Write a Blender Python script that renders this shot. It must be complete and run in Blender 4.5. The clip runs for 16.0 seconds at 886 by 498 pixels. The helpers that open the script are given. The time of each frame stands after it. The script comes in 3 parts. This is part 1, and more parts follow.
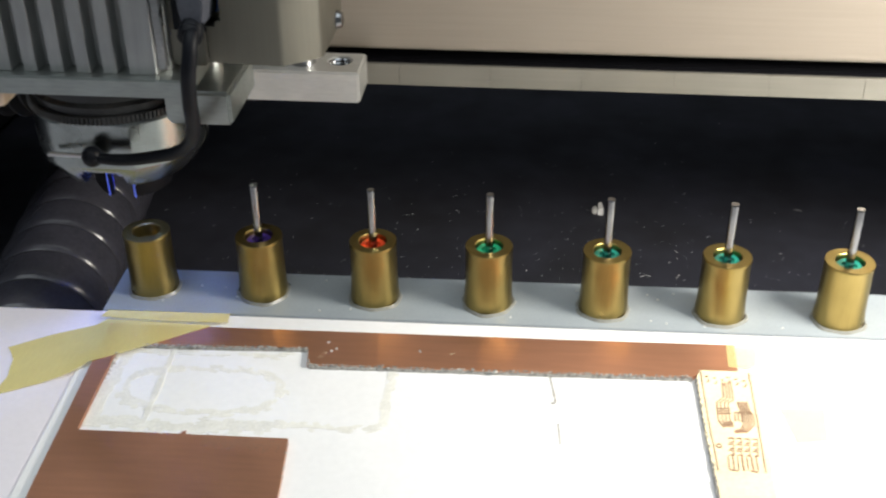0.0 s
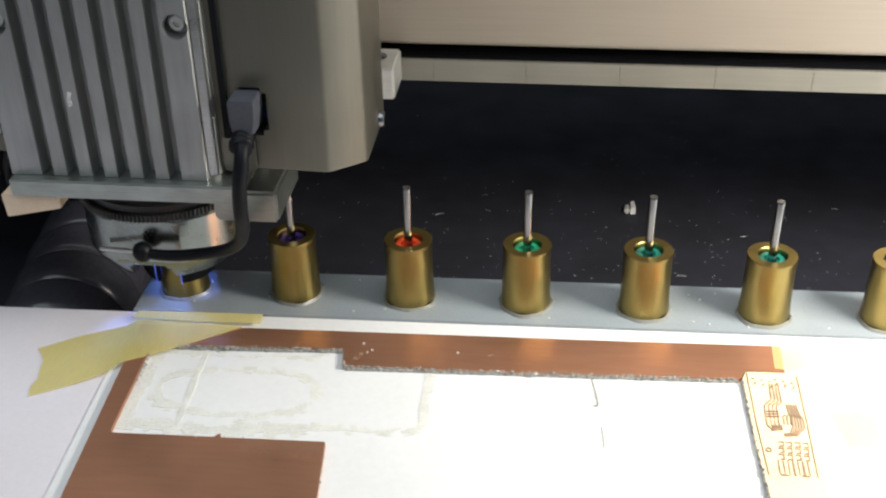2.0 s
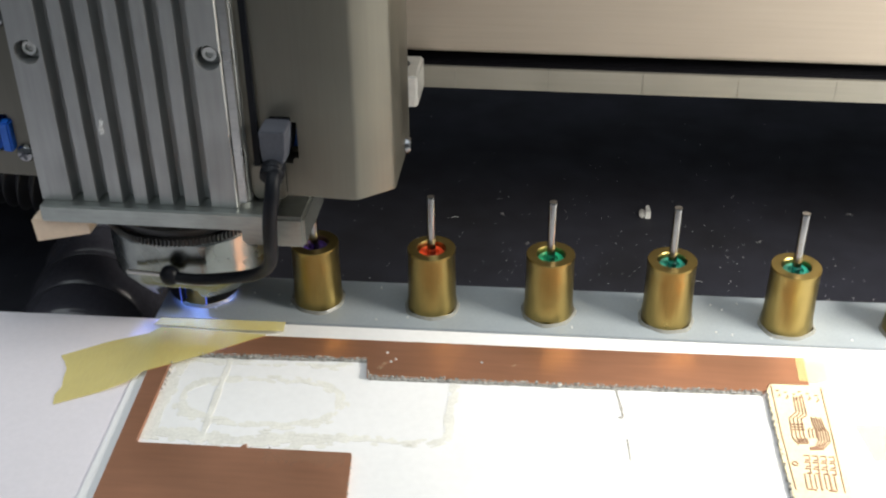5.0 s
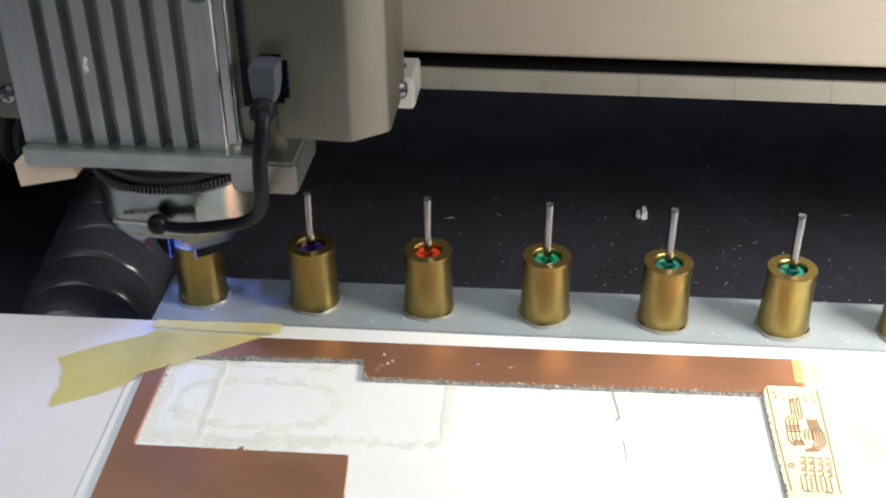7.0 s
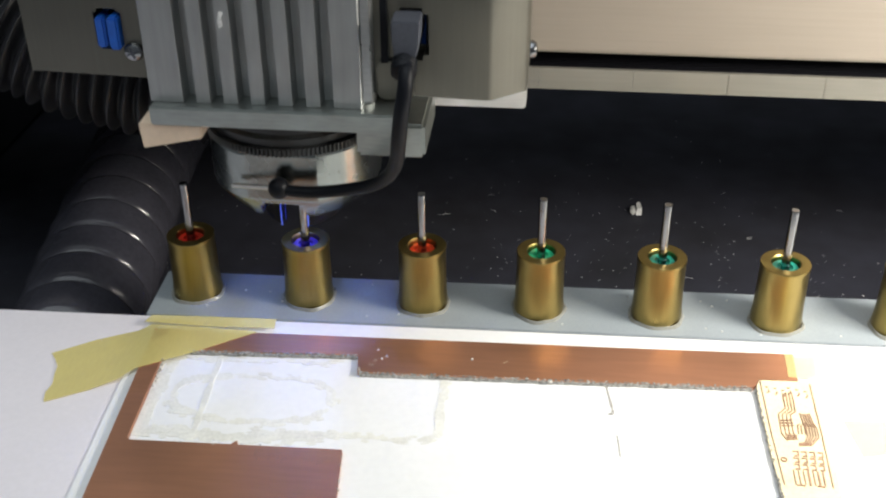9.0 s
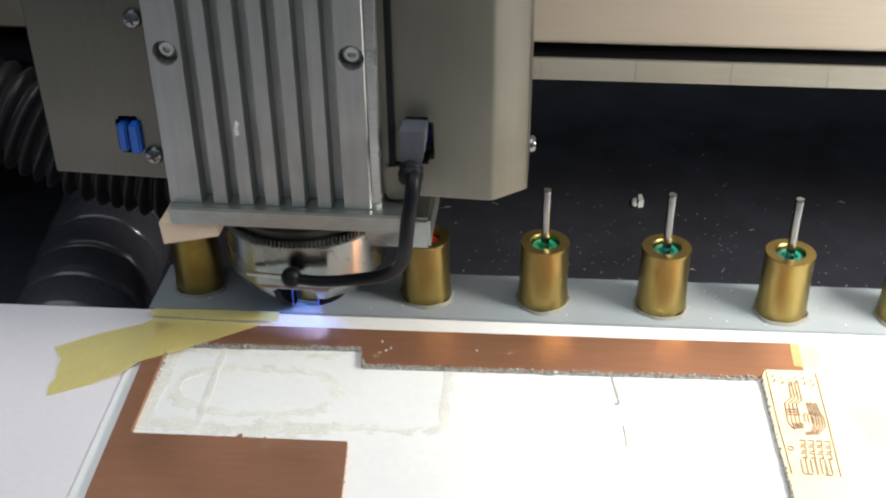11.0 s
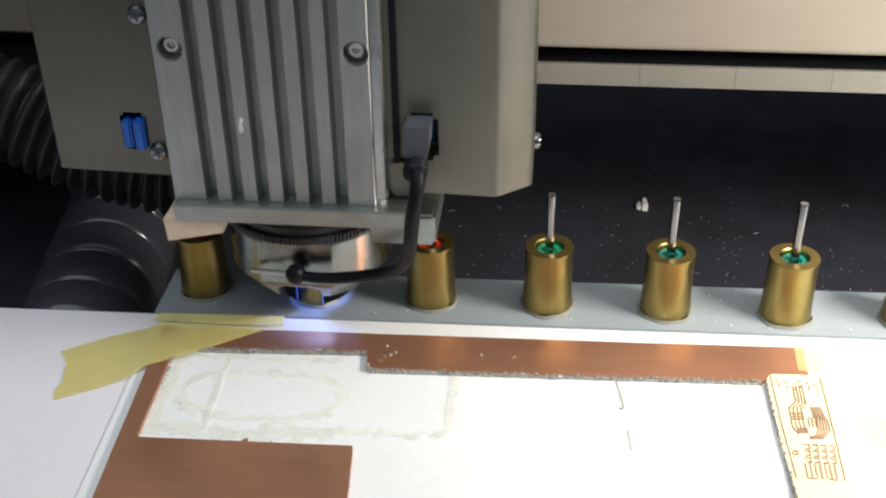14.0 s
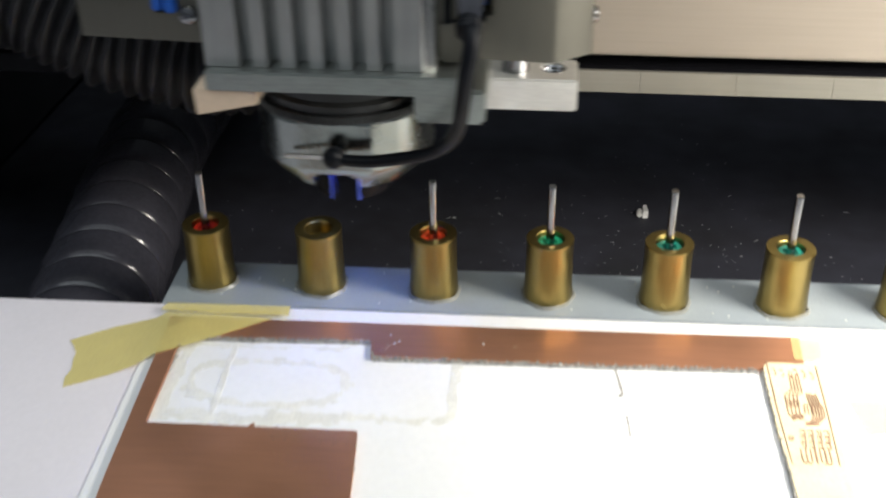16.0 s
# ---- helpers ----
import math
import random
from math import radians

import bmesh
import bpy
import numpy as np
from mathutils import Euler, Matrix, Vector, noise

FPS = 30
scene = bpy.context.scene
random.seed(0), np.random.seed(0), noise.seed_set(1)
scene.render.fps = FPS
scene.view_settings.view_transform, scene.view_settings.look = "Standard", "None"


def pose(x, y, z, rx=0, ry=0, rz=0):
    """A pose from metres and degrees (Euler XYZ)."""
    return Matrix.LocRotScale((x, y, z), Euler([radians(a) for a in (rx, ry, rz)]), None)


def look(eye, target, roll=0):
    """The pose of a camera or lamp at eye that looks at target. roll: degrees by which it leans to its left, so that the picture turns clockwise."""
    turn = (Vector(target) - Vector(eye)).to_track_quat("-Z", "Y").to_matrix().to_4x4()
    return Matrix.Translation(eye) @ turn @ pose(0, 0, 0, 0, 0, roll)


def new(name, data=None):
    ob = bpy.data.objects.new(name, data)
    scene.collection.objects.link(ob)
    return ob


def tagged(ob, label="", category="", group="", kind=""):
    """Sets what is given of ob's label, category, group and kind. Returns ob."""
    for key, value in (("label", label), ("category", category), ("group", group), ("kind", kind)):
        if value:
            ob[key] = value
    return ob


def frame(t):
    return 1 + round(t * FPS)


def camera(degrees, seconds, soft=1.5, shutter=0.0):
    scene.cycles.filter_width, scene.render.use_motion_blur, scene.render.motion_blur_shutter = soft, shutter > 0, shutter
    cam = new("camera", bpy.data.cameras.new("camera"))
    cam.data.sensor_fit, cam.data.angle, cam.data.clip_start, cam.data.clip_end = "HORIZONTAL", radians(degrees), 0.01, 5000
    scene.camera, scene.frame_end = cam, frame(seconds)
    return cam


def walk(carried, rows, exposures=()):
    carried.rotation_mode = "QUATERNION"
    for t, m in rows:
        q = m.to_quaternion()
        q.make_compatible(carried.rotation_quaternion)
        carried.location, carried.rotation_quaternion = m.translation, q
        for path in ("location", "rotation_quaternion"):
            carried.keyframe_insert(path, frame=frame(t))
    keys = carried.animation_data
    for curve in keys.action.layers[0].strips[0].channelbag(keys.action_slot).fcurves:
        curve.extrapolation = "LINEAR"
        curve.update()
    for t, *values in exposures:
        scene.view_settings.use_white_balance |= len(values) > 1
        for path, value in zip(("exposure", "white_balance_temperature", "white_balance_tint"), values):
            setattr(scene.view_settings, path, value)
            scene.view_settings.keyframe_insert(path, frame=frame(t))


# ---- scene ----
cam = camera(43.0, 16.0, 2.2, 0.5)
PATH = [
    (0, (0.1476, -0.3559, 0.2424), (0.1067, 0.0683, -0.0191), -0.36),
    (0.5, (0.1404, -0.3523, 0.2385), (0.0949, 0.0697, -0.026), -1.16),
    (1, (0.141, -0.3514, 0.238), (0.0968, 0.0714, -0.0252), -0.58),
    (1.5, (0.1403, -0.3498, 0.2388), (0.0965, 0.0729, -0.0246), -0.47),
    (2, (0.1388, -0.3495, 0.237), (0.0914, 0.0744, -0.0239), -0.88),
    (2.5, (0.1305, -0.3473, 0.2388), (0.0808, 0.0751, -0.0242), -0.82),
    (3, (0.1306, -0.3476, 0.2406), (0.0824, 0.0741, -0.0237), -0.62),
    (3.5, (0.1288, -0.3483, 0.2414), (0.0823, 0.073, -0.0238), -0.56),
    (4, (0.1291, -0.3469, 0.2419), (0.0819, 0.0752, -0.022), -0.55),
    (6.5, (0.1288, -0.3471, 0.243), (0.0851, 0.0749, -0.0216), -0.29),
    (7, (0.1292, -0.3467, 0.2433), (0.0845, 0.0753, -0.0211), -0.4),
    (7.5, (0.1298, -0.3472, 0.2433), (0.0842, 0.0752, -0.0205), -0.5),
    (8, (0.1293, -0.347, 0.2435), (0.0846, 0.075, -0.021), -0.45),
    (8.5, (0.1303, -0.3472, 0.2441), (0.0853, 0.0734, -0.0224), -0.44),
    (9, (0.1299, -0.3473, 0.243), (0.0871, 0.0742, -0.0226), -0.29),
    (11.5, (0.1277, -0.3475, 0.2403), (0.0854, 0.0734, -0.0263), -0.65),
    (12, (0.1287, -0.3473, 0.2408), (0.0846, 0.074, -0.0249), -0.76),
    (12.5, (0.1272, -0.3477, 0.2414), (0.0843, 0.0746, -0.0229), -0.82),
    (13, (0.1272, -0.3474, 0.2411), (0.0839, 0.0752, -0.0225), -0.79),
    (13.5, (0.1272, -0.3469, 0.2416), (0.0834, 0.0751, -0.0229), -0.87),
    (14, (0.1276, -0.3479, 0.2416), (0.084, 0.0734, -0.0241), -0.73),
    (14.5, (0.1292, -0.3467, 0.2418), (0.0825, 0.0744, -0.0238), -0.88),
    (15, (0.1288, -0.3463, 0.2416), (0.082, 0.0755, -0.0229), -0.87),
    (15.5, (0.1274, -0.3469, 0.2407), (0.0838, 0.0761, -0.0223), -0.61),
    (15.8, (0.1274, -0.3469, 0.2407), (0.0838, 0.0761, -0.0223), -0.61),
    (16, (0.1274, -0.3469, 0.2407), (0.0838, 0.0761, -0.0223), -0.61),
]
walk(cam, [(t, look(eye, target, roll)) for t, eye, target, roll in PATH])

SLOT = 0.0435          # pitch of the tool holders
SKEW = 1.1             # turn of the table against the row of holders, degrees

# where the head stands: seconds, offset along the row from the second holder, height
HEAD = [
    (0.0, -0.0440, 0.0460), (0.2, -0.0435, 0.0405), (0.5, -0.0438, 0.0296), (1.0, -0.0438, 0.0137), (1.2, -0.0438, 0.0102),
    (1.5, -0.0438, 0.0087), (2.0, -0.0438, 0.0086), (4.2, -0.0438, 0.0087), (4.7, -0.0438, 0.0080), (5.1, -0.0438, 0.0008),
    (5.3, -0.0438, 0.0), (6.1, -0.0438, 0.0), (6.3, -0.0438, 0.0018), (6.5, -0.0438, 0.0083), (7.0, -0.0438, 0.0238),
    (7.5, -0.0441, 0.0400), (7.75, -0.0441, 0.0480), (7.9, -0.0441, 0.0501), (8.2, -0.0441, 0.0501), (8.3, -0.0340, 0.0500),
    (8.4, -0.0190, 0.0498), (8.5, -0.0050, 0.0494), (8.6, 0.0000, 0.0486), (8.7, 0.0006, 0.0470), (9.0, 0.0006, 0.0378),
    (9.2, 0.0006, 0.0317), (10.1, 0.0006, 0.0022), (10.25, 0.0006, 0.0), (13.75, 0.0006, 0.0), (13.9, 0.0006, 0.0008),
    (14.0, 0.0006, 0.0031), (14.5, 0.0006, 0.0188), (15.0, 0.0006, 0.0348), (15.35, 0.0006, 0.0458), (15.5, 0.0006, 0.0490),
    (15.6, 0.0006, 0.0503), (15.8, 0.0006, 0.0503), (15.9, 0.0056, 0.0503), (16.0, 0.0166, 0.0503),
]
# slide of the table away from the camera: seconds, metres
TABLE = [(0.0, 0.0), (8.0, 0.0), (15.75, 0.0), (15.85, 0.0), (15.9, 0.0012), (16.0, 0.0105)]

# ---- light ----
world = bpy.data.worlds.new("room_air")
world.use_nodes = True
scene.world = world
world.node_tree.nodes["Background"].inputs[0].default_value = (0.9, 0.93, 1.0, 1)
world.node_tree.nodes["Background"].inputs[1].default_value = 0.09


def area_lamp(name, eye, target, sx, sy, watts, colour, spread=180):
    data = bpy.data.lights.new(name, "AREA")
    data.shape, data.size, data.size_y, data.energy, data.color = "RECTANGLE", sx, sy, watts, colour
    data.spread = radians(spread)
    ob = new(name, data)
    ob.matrix_world = look(eye, target)
    return ob


area_lamp("ceiling_light_lamp", (-0.10, -0.60, 1.62), (-0.1, -0.55, 0.0), 2.2, 1.6, 23.5, (0.88, 0.96, 1.0))
area_lamp("machine_light_lamp", (0.385, -0.080, 0.195), (0.27, 0.06, 0.075), 0.12, 0.06, 1.7, (1.0, 0.95, 0.86), 160)
scene.view_settings.exposure = 0.0


# ---- materials ----
def material(name, colour, rough, metal=0.0, grain=900.0, stain=70.0, vary=0.12, bump=0.1, stretch=(1, 1, 1), second=None, alpha=1.0, spec=0.5, aniso=0.0):
    m = bpy.data.materials.new(name)
    m.use_nodes = True
    nt = m.node_tree
    n, link = nt.nodes, nt.links.new
    p = n["Principled BSDF"]
    co = n.new("ShaderNodeTexCoord")
    mp = n.new("ShaderNodeMapping")
    mp.inputs["Scale"].default_value = stretch
    link(co.outputs["Object"], mp.inputs[0])
    fine, broad = n.new("ShaderNodeTexNoise"), n.new("ShaderNodeTexNoise")
    fine.inputs["Scale"].default_value, fine.inputs["Detail"].default_value = grain, 5
    broad.inputs["Scale"].default_value, broad.inputs["Detail"].default_value = stain, 3
    link(mp.outputs[0], fine.inputs[0])
    link(co.outputs["Object"], broad.inputs[0])
    add = n.new("ShaderNodeMath")
    add.operation = "ADD"
    link(fine.outputs[0], add.inputs[0])
    link(broad.outputs[0], add.inputs[1])
    ramp = n.new("ShaderNodeMapRange")
    ramp.inputs["From Min"].default_value, ramp.inputs["From Max"].default_value = 0.7, 1.3
    link(add.outputs[0], ramp.inputs[0])
    mix = n.new("ShaderNodeMix")
    mix.data_type = "RGBA"
    dark = second or [c * (1 - 2 * vary) for c in colour]
    mix.inputs[6].default_value, mix.inputs[7].default_value = (*dark, 1), (*colour, 1)
    link(ramp.outputs[0], mix.inputs[0])
    link(mix.outputs[2], p.inputs["Base Color"])
    rr = n.new("ShaderNodeMapRange")
    rr.inputs["From Min"].default_value, rr.inputs["From Max"].default_value = 0.3, 0.7
    rr.inputs["To Min"].default_value, rr.inputs["To Max"].default_value = rough * 1.2, rough * 0.8
    link(broad.outputs[0], rr.inputs[0])
    link(rr.outputs[0], p.inputs["Roughness"])
    p.inputs["Metallic"].default_value, p.inputs["Alpha"].default_value = metal, alpha
    p.inputs["Specular IOR Level"].default_value = spec
    p.inputs["Anisotropic"].default_value = aniso
    if bump:
        b = n.new("ShaderNodeBump")
        b.inputs["Strength"].default_value, b.inputs["Distance"].default_value = bump, 0.0002
        link(fine.outputs[0], b.inputs["Height"])
        link(b.outputs[0], p.inputs["Normal"])
    return m


def glow(name, colour, strength):
    m = material(name, colour, 0.4)
    p = m.node_tree.nodes["Principled BSDF"]
    p.inputs["Emission Color"].default_value, p.inputs["Emission Strength"].default_value = (*colour, 1), strength
    return m


BRASS = material("brass", (0.325, 0.245, 0.085), 0.34, 1.0, 1200, 110, 0.07, 0.03, (1, 1, 0.08))
STEEL = material("bright_steel", (0.27, 0.275, 0.285), 0.20, 1.0, 1500, 150, 0.08, 0.02, (1, 1, 0.1))
SINK = material("cast_aluminium", (0.395, 0.402, 0.398), 0.48, 0.85, 600, 45, 0.09, 0.16, (1, 1, 0.08))
ALU = material("machined_aluminium", (0.54, 0.54, 0.53), 0.33, 0.95, 900, 60, 0.11, 0.12, (0.2, 1, 1))
NOSE = material("turned_nose_metal", (0.30, 0.325, 0.315), 0.25, 1.0, 900, 90, 0.16, 0.06, (1, 1, 6))
FLANGE = material("flange_metal", (0.40, 0.43, 0.41), 0.36, 0.95, 900, 60, 0.12, 0.10, (0.2, 1, 1))
TEETH = material("blackened_teeth", (0.085, 0.088, 0.09), 0.34, 0.7, 900, 90, 0.2, 0.05)
GEAR = material("dark_gear_metal", (0.032, 0.033, 0.034), 0.35, 0.5, 900, 90, 0.2, 0.05)
SHEETM = material("brushed_stainless_sheet", (0.175, 0.168, 0.142), 0.42, 0.92, 900, 30, 0.05, 0.05, (1, 1, 0.04))
BEAM = material("brushed_beam_steel", (0.31, 0.267, 0.22), 0.42, 0.45, 700, 14, 0.05, 0.04, (0.03, 1, 1))
RAIL = material("dull_rail_steel", (0.27, 0.255, 0.218), 0.42, 0.62, 700, 30, 0.06, 0.03, (0.03, 1, 1))
WHITE = material("white_laminate", (0.79, 0.75, 0.79), 0.42, 0, 500, 25, 0.03, 0.05)
UNDERLAY = material("white_backing_board", (0.80, 0.80, 0.80), 0.55, 0, 400, 35, 0.03, 0.08)
GREY = material("grey_plastic", (0.29, 0.325, 0.35), 0.45, 0, 900, 50, 0.06, 0.08)
COPPER = material("copper_clad", (0.60, 0.305, 0.19), 0.50, 0.88, 500, 22, 0.07, 0.02, (0.1, 1, 1))
LAMINATE = material("bare_laminate", (0.87, 0.74, 0.49), 0.45, 0.0, 700, 60, 0.12, 0.1)
TRACE = material("routed_copper_trace", (0.44, 0.26, 0.17), 0.45, 0.2, 900, 100, 0.2, 0.1)
BURR = material("milling_burr", (0.64, 0.62, 0.57), 0.8, 0, 2500, 900, 0.4, 0.4, second=(0.08, 0.07, 0.06))
GLUE = material("dried_yellow_glue", (0.81, 0.80, 0.745), 0.6, 0, 900, 120, 0.1, 0.3)
TAPE = material("masking_tape", (0.83, 0.72, 0.27), 0.5, 0, 1200, 60, 0.05, 0.10, (1, 0.2, 1), alpha=0.52)
BLACK = material("black_bed", (0.031, 0.032, 0.044), 0.65, 0, 2600, 22, 0.2, 0.35, second=(0.010, 0.010, 0.013), spec=0.35)
# also blackens the cover's gaps, where shade would fall
RUBBER_AND_GAPS = material("black_rubber_and_gap_shade", (0.006, 0.007, 0.010), 0.46, 0, 900, 90, 0.2, 0.12, spec=0.15)
# also colours the beam's slot, in place of its shade
CUP_AND_SHADE = material("black_plastic_and_slot_shade", (0.006, 0.006, 0.008), 0.55, 0, 900, 90, 0.2, 0.08, spec=0.1)
# blue of the lamp light, put into the colour of the foot's inside
LIT_INSIDE = material("blue_lit_inside", (0.02, 0.05, 0.40), 0.4, 0, 900, 90, 0.1, 0.05)
HOSE = material("grey_hose_plastic", (0.054, 0.053, 0.066), 0.22, 0, 500, 60, 0.15, 0.02)
BELLOWS = material("dark_bellows", (0.015, 0.015, 0.018), 0.5, 0, 500, 60, 0.2, 0.12)
PLUG = material("grey_plug", (0.065, 0.07, 0.088), 0.5, 0, 900, 90, 0.15, 0.1)
BLUE = material("blue_connector", (0.015, 0.12, 0.55), 0.4, 0, 900, 90, 0.12, 0.05)
CREAM = material("cream_plastic", (0.74, 0.58, 0.43), 0.5, 0, 600, 60, 0.06, 0.08)
TAPE_THIN = material("thin_tape", (0.86, 0.77, 0.36), 0.5, 0, 1200, 60, 0.05, 0.1, alpha=0.3)
DUST = material("milling_dust", (0.88, 0.88, 0.86), 0.8, 0, 900, 90, 0.3, 0.1)
WALL = material("painted_wall", (0.42, 0.43, 0.45), 0.8, 0, 60, 3, 0.04, 0.1)
BRIGHT = material("bright_aluminium", (0.74, 0.74, 0.71), 0.42, 0.9, 900, 60, 0.08, 0.10, (0.2, 1, 1))
PAINT = material("machine_paint", (0.03, 0.03, 0.034), 0.5, 0, 200, 10, 0.1, 0.1)
RINGS = {
    "red": material("red_ring", (0.75, 0.035, 0.015), 0.42, 0, 900, 90, 0.06, 0.05),
    "orange": material("orange_red_ring", (0.85, 0.075, 0.015), 0.42, 0, 900, 90, 0.06, 0.05),
    "purple": material("purple_ring", (0.07, 0.03, 0.24), 0.42, 0, 900, 90, 0.06, 0.05),
    "green": material("green_ring", (0.01, 0.36, 0.17), 0.42, 0, 900, 90, 0.06, 0.05),
    "teal": material("teal_ring", (0.01, 0.22, 0.16), 0.42, 0, 900, 90, 0.06, 0.05),
}
LED = glow("blue_led", (0.20, 0.36, 1.0), 560.0)
# weak glow for the reflection on the slot's edges, no lamp
EDGE_REFLECTION = glow("blue_edge_reflection", (0.12, 0.20, 1.0), 0.3)


# ---- mesh helpers ----
def linked(name, bm, mat, smooth=True):
    me = bpy.data.meshes.new(name)
    bmesh.ops.recalc_face_normals(bm, faces=bm.faces)
    bm.to_mesh(me)
    bm.free()
    me.materials.append(mat)
    if smooth:
        for p in me.polygons:
            p.use_smooth = True
        me.set_sharp_from_angle(angle=radians(35))
    return new(name, me)


def part(name, bm, mat, parent, label=""):
    ob = linked(name, bm, mat)
    ob.parent = parent
    return tagged(ob, label) if label else ob


def thing(name, label, category, m=None, group="", kind=""):
    ob = new(name)
    ob.empty_display_size = 0.01
    if m is not None:
        ob.matrix_basis = m
    return tagged(ob, label, category, group, kind)


def box(bm, x0, x1, y0, y1, z0, z1, bevel=0.0, seg=2):
    made = bmesh.ops.create_cube(bm, size=1, matrix=Matrix.LocRotScale(((x0 + x1) / 2, (y0 + y1) / 2, (z0 + z1) / 2), None, (x1 - x0, y1 - y0, z1 - z0)))["verts"]
    if bevel:
        edges = {e for v in made for e in v.link_edges}
        bmesh.ops.bevel(bm, geom=list(edges), offset=bevel, segments=seg, affect="EDGES")
    return bm


def lathe(bm, profile, n=48, cx=0.0, cy=0.0, wobble=None, closed=False, turn=None):
    """A solid of turning round an upright axis, from (radius, height) pairs."""
    rings = []
    for r, z in profile:
        ring = []
        for k in range(n):
            a = 2 * math.pi * k / n
            rr = r * (wobble(a, z) if wobble else 1.0)
            v = Vector((cx + rr * math.cos(a), cy + rr * math.sin(a), z))
            ring.append(bm.verts.new(turn @ v if turn is not None else v))
        rings.append(ring)
    pairs = list(zip(rings, rings[1:])) + ([(rings[-1], rings[0])] if closed else [])
    for a, b in pairs:
        for k in range(n):
            bm.faces.new((a[k], a[(k + 1) % n], b[(k + 1) % n], b[k]))
    if not closed:
        bm.faces.new(rings[0])
        bm.faces.new(rings[-1])
    return bm


def prism(bm, outline, z0, z1, bevel=0.0):
    low = [bm.verts.new((x, y, z0)) for x, y in outline]
    high = [bm.verts.new((x, y, z1)) for x, y in outline]
    n = len(outline)
    faces = [bm.faces.new(low), bm.faces.new(high)]
    for k in range(n):
        faces.append(bm.faces.new((low[k], low[(k + 1) % n], high[(k + 1) % n], high[k])))
    if bevel:
        bmesh.ops.recalc_face_normals(bm, faces=bm.faces)
        bmesh.ops.bevel(bm, geom=[e for e in bm.edges if e.calc_face_angle(0) > 0.4], offset=bevel, segments=2, affect="EDGES")
    return bm


def smooth_path(points, steps=8):
    pts = [Vector(p) for p in points]
    out = []
    for k in range(len(pts) - 1):
        a, b, c, d = pts[max(k - 1, 0)], pts[k], pts[k + 1], pts[min(k + 2, len(pts) - 1)]
        for s in range(steps):
            u = s / steps
            out.append(0.5 * (2 * b + (c - a) * u + (2 * a - 5 * b + 4 * c - d) * u * u + (3 * b - a - 3 * c + d) * u ** 3))
    return out + [pts[-1]]


def sweep(bm, path, radius, n=16):
    """A tube along a path; radius: a number, or a function of the way along in metres."""
    rings, way, side = [], 0.0, Vector((1, 0, 0))
    for k, p in enumerate(path):
        ahead = (path[min(k + 1, len(path) - 1)] - path[max(k - 1, 0)]).normalized()
        side = (side - ahead * side.dot(ahead)).normalized()
        up = ahead.cross(side)
        way += (p - path[k - 1]).length if k else 0.0
        r = radius(way) if callable(radius) else radius
        rings.append([bm.verts.new(p + r * (math.cos(2 * math.pi * j / n) * side + math.sin(2 * math.pi * j / n) * up)) for j in range(n)])
    for a, b in zip(rings, rings[1:]):
        for j in range(n):
            bm.faces.new((a[j], a[(j + 1) % n], b[(j + 1) % n], b[j]))
    bm.faces.new(rings[0])
    bm.faces.new(rings[-1])
    return bm


def carve(ob, cutter_bm):
    """Cuts a mesh out of an object for good."""
    me = bpy.data.meshes.new("cutter")
    bmesh.ops.recalc_face_normals(cutter_bm, faces=cutter_bm.faces)
    cutter_bm.to_mesh(me)
    cutter_bm.free()
    tool = new("cutter", me)
    mod = ob.modifiers.new("cut", "BOOLEAN")
    mod.object, mod.operation, mod.solver = tool, "DIFFERENCE", "EXACT"
    held, ob.parent = ob.parent, None
    bpy.context.view_layer.update()
    cut = bpy.data.meshes.new_from_object(ob.evaluated_get(bpy.context.evaluated_depsgraph_get()))
    ob.modifiers.clear()
    ob.data, ob.parent = cut, held
    bpy.data.objects.remove(tool)
    cut.set_sharp_from_angle(angle=radians(35))
    return ob


FRONT = Matrix.Rotation(radians(90), 4, "X")      # turns a lathe's axis from up to the front (-y)


def front_lathe(bm, profile, x, y, z, n=28):
    """A solid of turning round an axis that points to the front; heights run towards the front."""
    return lathe(bm, profile, n, turn=Matrix.Translation((x, y, z)) @ FRONT)


# ---- the room and the machine's bed ----
def room():
    for name, b in (("wall_north", (-1.6, 1.6, 1.5, 1.56, -0.9, 1.7)), ("wall_south", (-1.6, 1.6, -1.76, -1.7, -0.9, 1.7)),
                    ("wall_west", (-1.66, -1.6, -1.7, 1.5, -0.9, 1.7)), ("wall_east", (1.6, 1.66, -1.7, 1.5, -0.9, 1.7)),
                    ("floor", (-1.66, 1.66, -1.76, 1.56, -0.96, -0.9))):
        tagged(linked(name, box(bmesh.new(), *b), WALL), "plain painted " + name.split("_")[0], name.split("_")[0], kind="structure")
    tagged(linked("ceiling", box(bmesh.new(), -1.66, 1.66, -1.76, 1.56, 1.7, 1.76), WALL), "plain painted ceiling", "ceiling", kind="structure")


